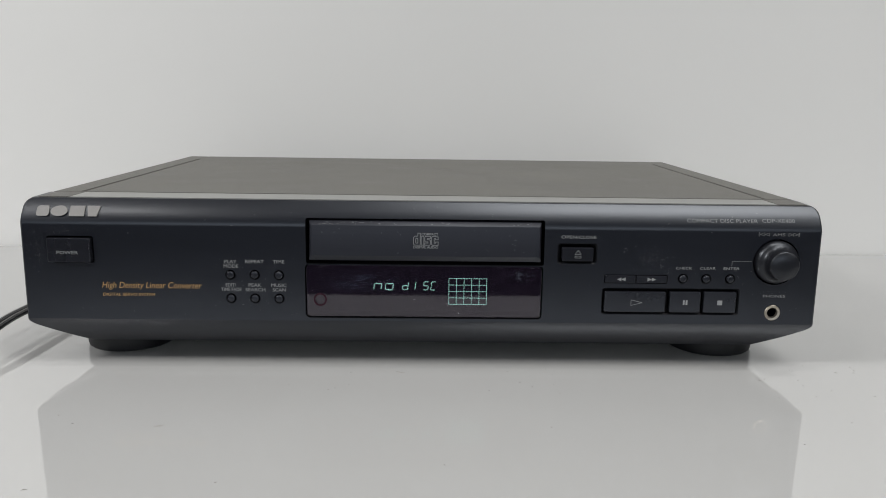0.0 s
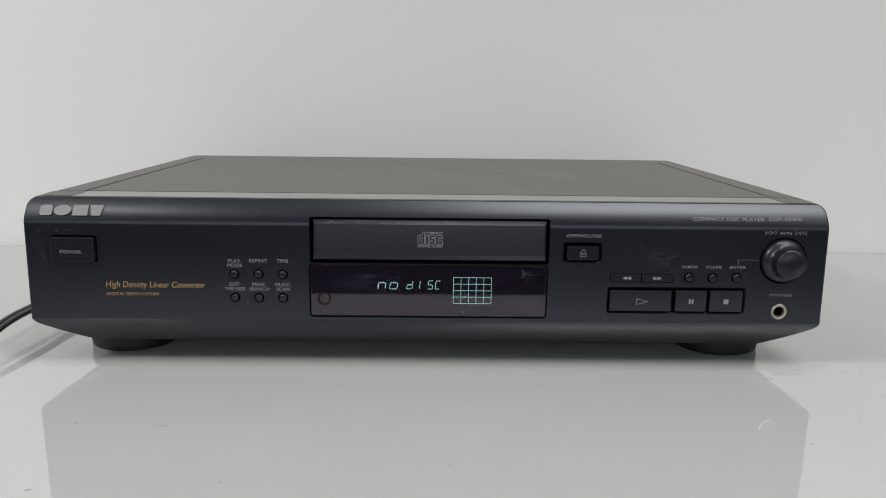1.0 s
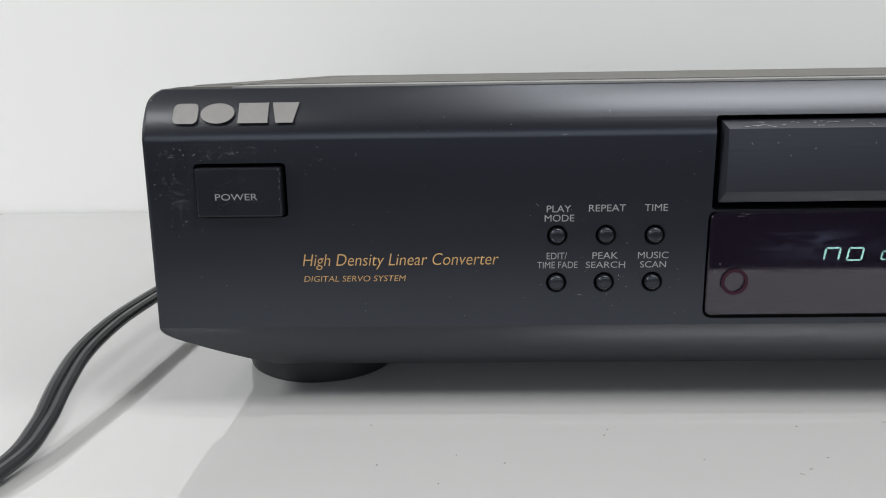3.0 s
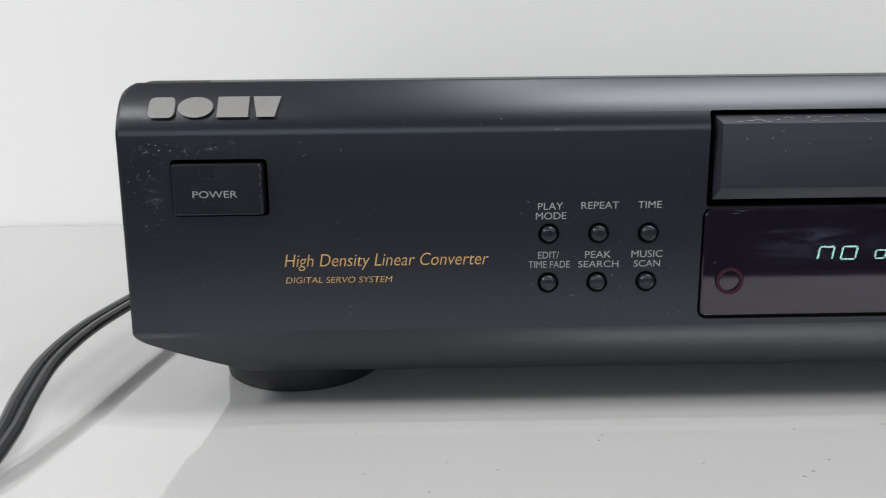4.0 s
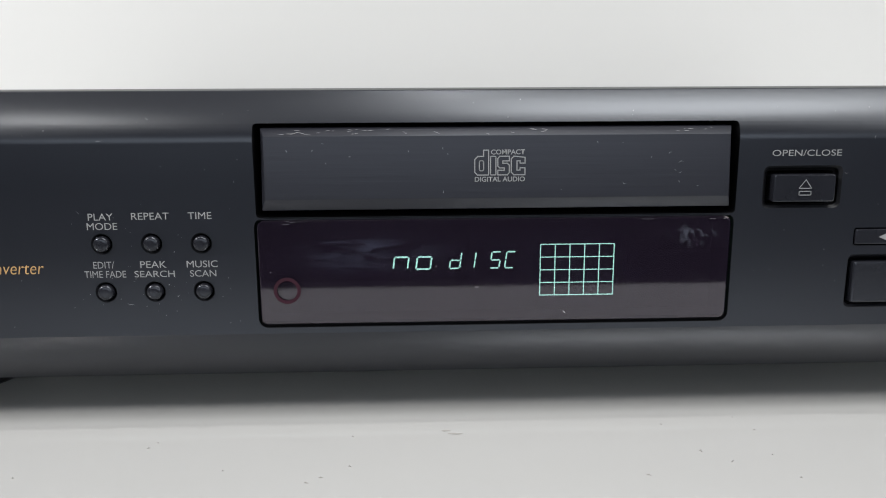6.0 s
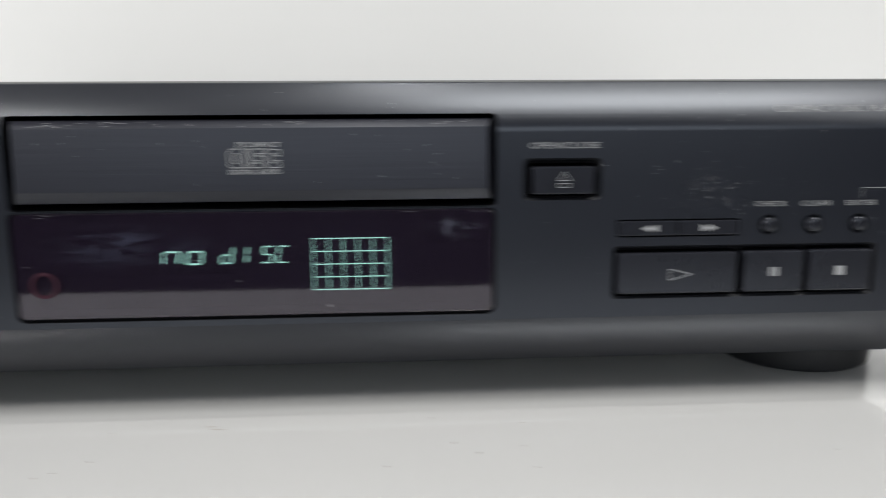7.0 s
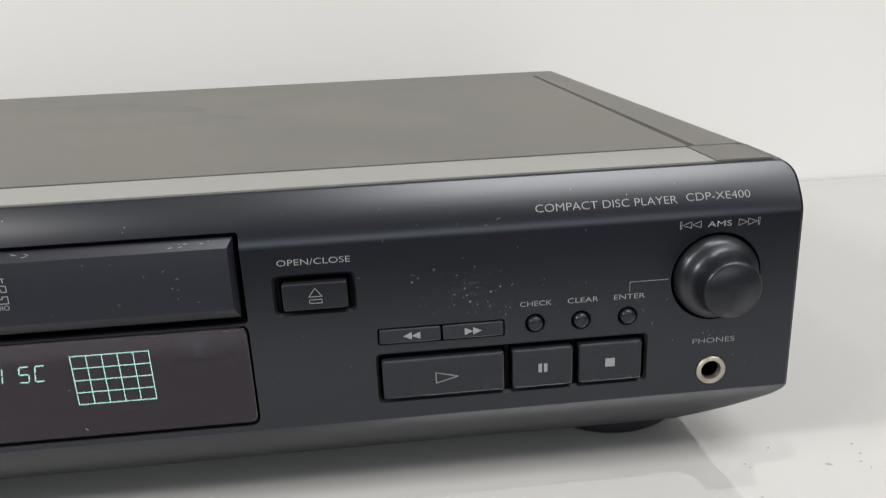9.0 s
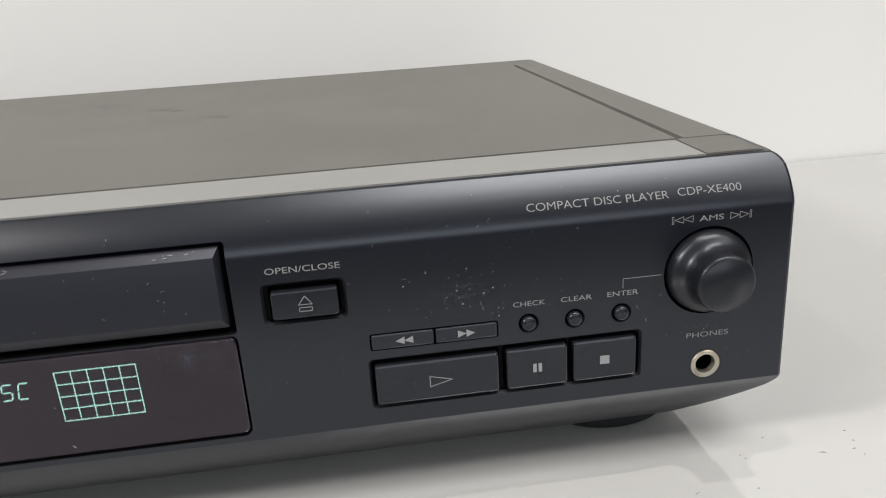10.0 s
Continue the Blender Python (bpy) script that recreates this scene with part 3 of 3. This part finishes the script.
for x, z in SMALL:
    part("small_button", lathe([(0.0010, -0.0012), (0.0016, -0.00112), (0.0019, -0.0009), (0.00205, -0.0005), (0.0021, 0.0), (0.0021, 0.009)], x, z, 28), BUTTON, player, "small round black button")

# jog knob and headphone socket
knob = part("knob", lathe([(0.0117, 0.011), (0.0117, -0.0006), (0.0115, -0.0016), (0.0110, -0.0025), (0.0102, -0.0032), (0.0093, -0.0038), (0.0087, -0.0045), (0.0082, -0.0054), (0.0080, -0.0066), (0.0079, -0.0080), (0.0079, -0.0098), (0.0078, -0.0103), (0.0076, -0.0106), (0.0073, -0.0108)], KX, KZ, 72, True, False), KNOB, player, "flared round black jog knob", 50)
part("knob_cap", lathe([(0.0073, -0.01075), (0.0071, -0.01095), (0.0015, -0.0110)], KX, KZ, 48, False, True), KNOB, knob, "flat turned end", 50)
socket = part("headphone_socket", lathe([(0.0027, 0.018), (0.0027, 0.0006), (0.0029, -0.0002), (0.0040, -0.0005), (0.0043, -0.0002), (0.0043, 0.018)], JX, JZ, 48, False, False), NICKEL, player, "worn nickel headphone socket ring")
part("socket_bore", lathe([(0.0026, 0.0014), (0.0026, 0.0185)], JX, JZ, 32, False, True), GAP, socket)

# printed legends
for words, x0, x1, zb, zc in (
    ("PLAY", -0.1074, -0.1010, 0.0583, 0.0601), ("MODE", -0.1079, -0.1001, 0.0558, 0.0576), ("REPEAT", -0.0963, -0.0866, 0.0584, 0.0602), ("TIME", -0.0817, -0.0756, 0.0584, 0.0602),
    ("EDIT/", -0.1072, -0.1018, 0.0455, 0.0473), ("TIME FADE", -0.1097, -0.0989, 0.0430, 0.0448), ("PEAK", -0.0950, -0.0882, 0.0455, 0.0473), ("SEARCH", -0.0967, -0.0862, 0.0430, 0.0447),
    ("MUSIC", -0.0829, -0.0748, 0.0455, 0.0473), ("SCAN", -0.0822, -0.0753, 0.0430, 0.0447),
    ("OPEN/CLOSE", 0.0721, 0.0908, 0.0736, 0.0752), ("CHECK", 0.1348, 0.1435, 0.0573, 0.0587), ("CLEAR", 0.1478, 0.1563, 0.0573, 0.0587), ("ENTER", 0.1606, 0.1692, 0.0573, 0.0587),
    ("PHONES", 0.1835, 0.1957, 0.0421, 0.0436), ("AMS", 0.1855, 0.1922, 0.0761, 0.0776), ("COMPACT DISC PLAYER", 0.1395, 0.1776, 0.0828, 0.0846), ("CDP-XE400", 0.1801, 0.1977, 0.0831, 0.0849),
):
    print_text(words, x0, x1, zb, zc, FAINT if zb > 0.08 or words == "PHONES" else PRINT, panel, bold=-0.006 if zb > 0.08 else 0.0)
print_text("High Density Linear Converter", -0.1729, -0.1198, 0.0442, 0.0475, GOLD, panel, slant=0.18, bold=-0.008)
print_text("DIGITAL SERVO SYSTEM", -0.1728, -0.1451, 0.0398, 0.0414, GOLD, panel, slant=0.18, bold=-0.008)
part("symbol", strokes([[(0.1780, 0.0760), (0.1780, 0.0780), (0.1784, 0.0780), (0.1784, 0.0760), (0.1780, 0.0760)]] + [[(x, 0.0770), (x + 0.0024, 0.0761), (x + 0.0024, 0.0779), (x, 0.0770)] for x in (0.1787, 0.1813)], 0.00016, -0.00012), PRINT, panel)
part("symbol", strokes([[(0.1995, 0.0759), (0.1995, 0.0779), (0.1999, 0.0779), (0.1999, 0.0759), (0.1995, 0.0759)]] + [[(x, 0.0760), (x + 0.0024, 0.0769), (x, 0.0778), (x, 0.0760)] for x in (0.1941, 0.1967)], 0.00016, -0.00012), PRINT, panel)
part("legend_line", strokes([[(0.1649, 0.0594), (0.1649, 0.0621), (0.1755, 0.0621)]], 0.00016, -0.00012), PRINT, panel)


# maker's badge as four plain raised silver shapes
def badge(outline):
    bm = bmesh.new()
    front = [bm.verts.new((x, front_y(z) - 0.0008, z)) for x, z in outline]
    rear = [bm.verts.new((x, front_y(z) + 0.0002, z)) for x, z in outline]
    bm.faces.new(front)
    for k in range(len(outline)):
        j = (k + 1) % len(outline)
        bm.faces.new((front[k], rear[k], rear[j], front[j]))
    bmesh.ops.recalc_face_normals(bm, faces=bm.faces)
    return bm


ZB, ZT = 0.0826, 0.0876
zc = (ZB + ZT) / 2
part("badge", badge(rounded(-0.2052, -0.1987, ZB, ZT, 0.0014, 4)), BADGE, player, "raised silver badge shape")
oval = badge([(-0.1935 + 0.0044 * math.cos(a), zc + 0.0025 * math.sin(a)) for a in (2 * math.pi * k / 28 for k in range(28))])
part("badge", oval, BADGE, player, "raised silver badge shape")
part("badge", badge([(-0.1880, ZB), (-0.1802, ZB), (-0.1802, ZT), (-0.1880, ZT)]), BADGE, player, "raised silver badge shape")
part("badge", badge([(-0.1792, ZT), (-0.1780, ZB), (-0.1736, ZB), (-0.1722, ZT)]), BADGE, player, "raised silver badge shape")

# ---- twin cord beside the player ----
run = [(-0.150, 0.300, 0.030), (-0.205, 0.285, 0.022), (-0.232, 0.200, 0.0160), (-0.2400, 0.110, 0.0142), (-0.2435, 0.065, 0.0146), (-0.2448, 0.040, 0.0144), (-0.2448, 0.018, 0.0124), (-0.2425, 0.000, 0.0092), (-0.2400, -0.016, 0.0056), (-0.2405, -0.032, 0.0030), (-0.2500, -0.060, 0.0021), (-0.2800, -0.085, 0.0021), (-0.3600, -0.105, 0.0021), (-0.5200, -0.090, 0.0021)]
cord = tagged(new("power_cord"), "dark grey twin cord curving down onto the table", "cord")
part("strand", tube([(x, y, z) for x, y, z in run], 0.0018), CORD, cord)
part("strand", tube([(x - 0.0028, y - 0.001, max(z + (0.0008 if z > 0.009 else 0.0), 0.0017)) for x, y, z in run], 0.0018), CORD, cord)


# ---- specks and dust ----
def flakes(spots, seed):
    rnd = random.Random(seed)
    bm = bmesh.new()
    for x, y, z, lx, lz, upright in spots:
        n = 6
        a0 = rnd.uniform(0, 6.28)
        turn = rnd.uniform(-0.6, 0.6)
        ring = []
        for k in range(n):
            a = a0 + 2 * math.pi * k / n
            u, v = lx * math.cos(a) * rnd.uniform(0.6, 1.1), lz * math.sin(a) * rnd.uniform(0.6, 1.1)
            u, v = u * math.cos(turn) - v * math.sin(turn), u * math.sin(turn) + v * math.cos(turn)
            ring.append(bm.verts.new((x + u, front_y(z + v) - 0.00013, z + v) if upright else (x + u, y + v, z)))
        top = bm.verts.new((x, front_y(z) - 0.00028, z) if upright else (x, y, z + 0.00025))
        for k in range(n):
            bm.faces.new((ring[k], ring[(k + 1) % n], top))
    bmesh.ops.recalc_face_normals(bm, faces=bm.faces)
    return bm


SPECKS = [(-0.1193, -0.0756, 3.4), (-0.0150, -0.0052, 2.2), (0.2271, -0.0027, 1.6), (0.2296, -0.036, 1.0), (0.1666, -0.0908, 1.4), (-0.1585, -0.0738, 1.2), (-0.0393, -0.0244, 0.8), (0.0087, -0.1112, 1.0), (0.0665, -0.0003, 0.5), (0.0691, -0.0087, 0.8), (0.0688, -0.0349, 0.6), (0.0556, -0.0264, 0.5), (0.0673, -0.0232, 0.5), (-0.0458, -0.0297, 0.9), (-0.091, -0.0091, 0.7), (0.0501, -0.0208, 0.5), (0.1794, -0.0148, 1.2), (0.1994, -0.0224, 0.6), (0.2371, -0.003, 0.9), (0.2005, -0.0144, 0.8), (-0.1554, -0.0058, 0.5), (-0.136, -0.0361, 0.6), (-0.1516, -0.0274, 0.5), (-0.0925, -0.0121, 0.7), (0.2394, 0.0008, 0.7), (0.2382, -0.0063, 0.8), (0.2038, -0.0008, 0.5), (-0.1198, -0.0266, 0.6), (-0.1318, -0.0226, 0.4), (-0.0701, -0.0253, 0.5), (-0.0399, -0.0076, 0.6), (-0.0125, -0.0072, 3.0), (0.045, -0.004, 0.7), (0.050, -0.020, 1.0), (0.033, -0.032, 1.2), (0.056, -0.026, 0.6), (-0.049, -0.032, 1.1), (0.200, -0.068, 1.6), (0.058, -0.075, 1.0), (-0.150, -0.132, 2.0), (-0.169, -0.065, 0.8), (-0.080, -0.126, 1.2), (0.240, 0.006, 1.0), (0.214, 0.008, 0.7), (0.203, 0.001, 0.5), (0.183, -0.013, 1.2), (0.211, -0.029, 0.7), (0.145, -0.031, 0.6), (0.199, -0.037, 0.7), (0.179, -0.039, 0.5), (0.225, -0.095, 2.2)]
part("table_specks", flakes([(x, y, 0.0001, s * 0.0008, s * 0.00022, False) for x, y, s in SPECKS], 5), GRIME)
tagged(bpy.data.objects["table_specks"], "small dark specks and crumbs on the white surface", "specks", kind="stuff")


def dust_spots():
    rnd = random.Random(11)
    out = []

    def cloud(cx, cz, sx, sz, n, size):
        for _ in range(n):
            s = size * rnd.uniform(0.4, 1.3)
            out.append((rnd.gauss(cx, sx), 0, rnd.gauss(cz, sz), s, s * rnd.uniform(0.3, 1.0), True))

    cloud(0.1200, 0.0640, 0.0050, 0.0050, 26, 0.00022)
    cloud(0.1290, 0.0560, 0.0030, 0.0025, 12, 0.00016)
    cloud(-0.1975, 0.0745, 0.0060, 0.0016, 26, 0.00018)
    cloud(-0.2050, 0.0660, 0.0025, 0.0070, 22, 0.00016)
    cloud(0.1870, 0.0448, 0.0020, 0.0008, 9, 0.00018)
    cloud(-0.0900, 0.0360, 0.0120, 0.0030, 16, 0.00015)
    cloud(0.0, 0.0850, 0.1200, 0.0030, 34, 0.00016)
    cloud(-0.1900, 0.0740, 0.0100, 0.0030, 40, 0.00010)
    cloud(-0.2060, 0.0680, 0.0035, 0.0080, 40, 0.00010)
    cloud(-0.0910, 0.0450, 0.0130, 0.0080, 40, 0.00009)
    cloud(0.1250, 0.0620, 0.0070, 0.0070, 40, 0.00010)
    cloud(0.1500, 0.0560, 0.0200, 0.0050, 30, 0.00009)
    cloud(0.1900, 0.0450, 0.0060, 0.0010, 12, 0.00012)
    for _ in range(90):
        out.append((rnd.uniform(-0.205, 0.205), 0, rnd.uniform(0.029, 0.088), 0.00013, 0.00010, True))
    return [o for o in out if 0.0285 < o[2] < 0.0895 and not (-0.066 < o[0] < 0.065 and o[2] < 0.084) and not (-0.201 < o[0] < -0.1755 and 0.057 < o[2] < 0.0725) and not (0.095 < o[0] < 0.171 and 0.0315 < o[2] < 0.0545) and not (0.070 < o[0] < 0.092 and 0.059 < o[2] < 0.0715) and math.hypot(o[0] - KX, o[2] - KZ) > 0.014 and math.hypot(o[0] - JX, o[2] - JZ) > 0.0055 and all(math.hypot(o[0] - x, o[2] - z) > 0.003 for x, z in SMALL)]


tagged(part("dust", flakes(dust_spots(), 7), DUST, panel, "pale dust and small scratches"), kind="stuff")


def fibres(spots, seed, depth=front_y, lie=None):
    """Short curled hairs and hairline scratches on the front."""
    rnd = random.Random(seed)
    bm = bmesh.new()
    for x, z, length in spots:
        a, w, n = rnd.uniform(0, 6.28), 0.00005, 7
        bend = rnd.uniform(-0.5, 0.5)
        if lie is not None:
            a, bend = lie + rnd.gauss(0, 0.15), rnd.uniform(-0.04, 0.04)
        left, right = [], []
        for k in range(n):
            side = w * math.sin(math.pi * (k + 0.3) / (n - 0.4))
            for row, s in ((left, 1), (right, -1)):
                px, pz = x - s * side * math.sin(a), z + s * side * math.cos(a)
                row.append(bm.verts.new((px, depth(pz) - 0.00014, pz)))
            x, z, a = x + math.cos(a) * length / n, z + math.sin(a) * length / n, a + bend
        for k in range(n - 1):
            bm.faces.new((left[k], right[k], right[k + 1], left[k + 1]))
    bmesh.ops.recalc_face_normals(bm, faces=bm.faces)
    for f in bm.faces:
        if f.normal.y > 0:
            f.normal_flip()
    return bm


HAIRS = [(-0.1671, 0.0761), (-0.1574, 0.0737), (-0.1037, 0.0787), (-0.0694, 0.0682), (-0.1661, 0.0732), (-0.2069, 0.0740), (-0.2056, 0.0698), (0.1266, 0.0811), (0.1291, 0.0814), (0.1189, 0.0816), (0.0997, 0.0789), (0.1073, 0.0683), (0.1231, 0.0639), (0.1263, 0.0601), (0.1271, 0.0576), (0.1320, 0.0572), (0.1527, 0.0772), (0.1690, 0.0528), (0.1413, 0.0651), (-0.1095, 0.0600), (-0.0990, 0.0355), (-0.0860, 0.0500), (0.0930, 0.0690), (0.1720, 0.0500), (-0.2030, 0.0600), (0.1750, 0.0560)]
tagged(part("fibres", fibres([(x, z, 0.0007 + 0.0006 * (k % 3)) for k, (x, z) in enumerate(HAIRS)], 9), DUST, panel, "pale curled hairs and hairline scratches"), kind="stuff")

rnd = random.Random(17)
scratches = [(-0.0551, 0.0754, 0.0010), (-0.0453, 0.0729, 0.0006), (0.0440, 0.0745, 0.0012), (0.0468, 0.0722, 0.0016), (0.0475, 0.0700, 0.0010), (0.0330, 0.0668, 0.0014), (-0.0150, 0.0760, 0.0008), (0.0250, 0.0780, 0.0008)] + [(rnd.uniform(-0.055, 0.052), rnd.uniform(0.0640, 0.0788), rnd.uniform(0.0004, 0.0010)) for _ in range(14)]
tagged(part("scratches", fibres(scratches, 13, lambda z: tray_y(z) - 0.0001), DUST, tray, "fine pale scratches"), kind="stuff")


def marks(spots, y, seed):
    """Thin flakes and scratches lying on a flat upright face at depth y."""
    rnd = random.Random(seed)
    bm = bmesh.new()
    for x, z, length, width, turn in spots:
        c, q = math.cos(turn), math.sin(turn)
        n = 6
        ring = []
        for k in range(n):
            a = 2 * math.pi * k / n
            u, v = length / 2 * math.cos(a) * rnd.uniform(0.7, 1.1), width / 2 * math.sin(a) * rnd.uniform(0.7, 1.1)
            ring.append(bm.verts.new((x + u * c - v * q, y, z + u * q + v * c)))
        bm.faces.new(ring)
    bmesh.ops.recalc_face_normals(bm, faces=bm.faces)
    for f in bm.faces:
        if f.normal.y > 0:
            f.normal_flip()
    return bm


rnd = random.Random(21)


def film_patch(x0, x1, z0, z1, y):
    """A thin film lying on an upright face."""
    bm = bmesh.new()
    uv = bm.loops.layers.uv.new("film")
    f = bm.faces.new([bm.verts.new((x, y, z)) for x, z in ((x0, z0), (x1, z0), (x1, z1), (x0, z1))])
    for loop, c in zip(f.loops, ((0, 0), (1, 0), (1, 1), (0, 1))):
        loop[uv].uv = c
    return bm


tagged(part("finger_grease", film_patch(0.0430, 0.0618, 0.0485, 0.0572, -0.0004), SMEAR, pane, "faint grey finger smudges"), kind="stuff")
tagged(part("wiping_film", film_patch(-0.0630, -0.0080, 0.0410, 0.0574, -0.0004), HAZE, pane, "faint blue-grey wiping marks"), kind="stuff")
tagged(part("rubbed_dust", film_patch(-0.2085, -0.1700, 0.0725, 0.0785, -0.0004), RUBBED, panel, "pale rubbed dust"), kind="stuff")
tagged(part("rubbed_dust", film_patch(-0.2095, -0.2006, 0.0540, 0.0760, -0.0005), RUBBED, panel, "pale rubbed dust"), kind="stuff")
tagged(part("rubbed_dust", film_patch(-0.1985, -0.1780, 0.0590, 0.0706, -0.0026), RUBBED, power, "pale rubbed dust"), kind="stuff")
tagged(part("rubbed_dust", film_patch(0.1110, 0.1330, 0.0545, 0.0700, -0.0004), RUBBED, panel, "pale rubbed dust"), kind="stuff")
nicks = [(0.0178, 0.0318, 0.0013, 0.00028, -0.75), (-0.0060, 0.0391, 0.0017, 0.00012, 0.0), (-0.0170, 0.0449, 0.0004, 0.00025, 0.9), (-0.0610, 0.0438, 0.0004, 0.0003, 0.0), (0.0155, 0.0437, 0.0006, 0.00015, 0.3)]
tagged(part("pane_nicks", marks(nicks, -0.0003, 4), DUST, pane, "tiny pale nicks"), kind="stuff")
scuffs = [(-0.0560 + rnd.gauss(0, 0.0012), 0.0571 + rnd.uniform(-0.0004, 0.0004), rnd.uniform(0.0005, 0.0016), 0.0002, rnd.uniform(-0.2, 0.2)) for _ in range(5)] + [(0.0390 + rnd.gauss(0, 0.0012), 0.0572, rnd.uniform(0.0006, 0.0018), 0.0002, 0.0) for _ in range(6)] + [(0.0580 + rnd.gauss(0, 0.0015), 0.0571, 0.0012, 0.0002, 0.0) for _ in range(3)]
tagged(part("ledge_scuffs", marks(scuffs, -0.0003, 5), SCUFF, pane, "pale scuffs along the upper edge"), kind="stuff")


def bevel_y(z):
    """Depth of the tray door's slanted upper facet."""
    return -0.0006 + 0.0030 * (z - 0.0796) / 0.0021 - 0.0002


rims = [(x + rnd.gauss(0, 0.0030), rnd.uniform(0.0800, 0.0812), rnd.uniform(0.0006, 0.0022)) for x in (-0.0555, -0.0530, -0.0500, -0.0400, -0.0365, -0.0330, -0.0250, 0.0020, 0.0100, 0.0480, 0.0510) for _ in range(3)]
tagged(part("rim_scuffs", fibres(rims, 23, bevel_y, 0.0), DUST, tray, "pale scuffs along the upper rim"), kind="stuff")
worn = [(-0.1774 + rnd.gauss(0, 0.0002), rnd.uniform(0.0588, 0.0708), rnd.uniform(0.0004, 0.0014)) for _ in range(16)]
tagged(part("worn_edge", fibres(worn, 29, lambda z: -0.0022, 1.5), SCUFF, power, "pale wear on the edges"), kind="stuff")
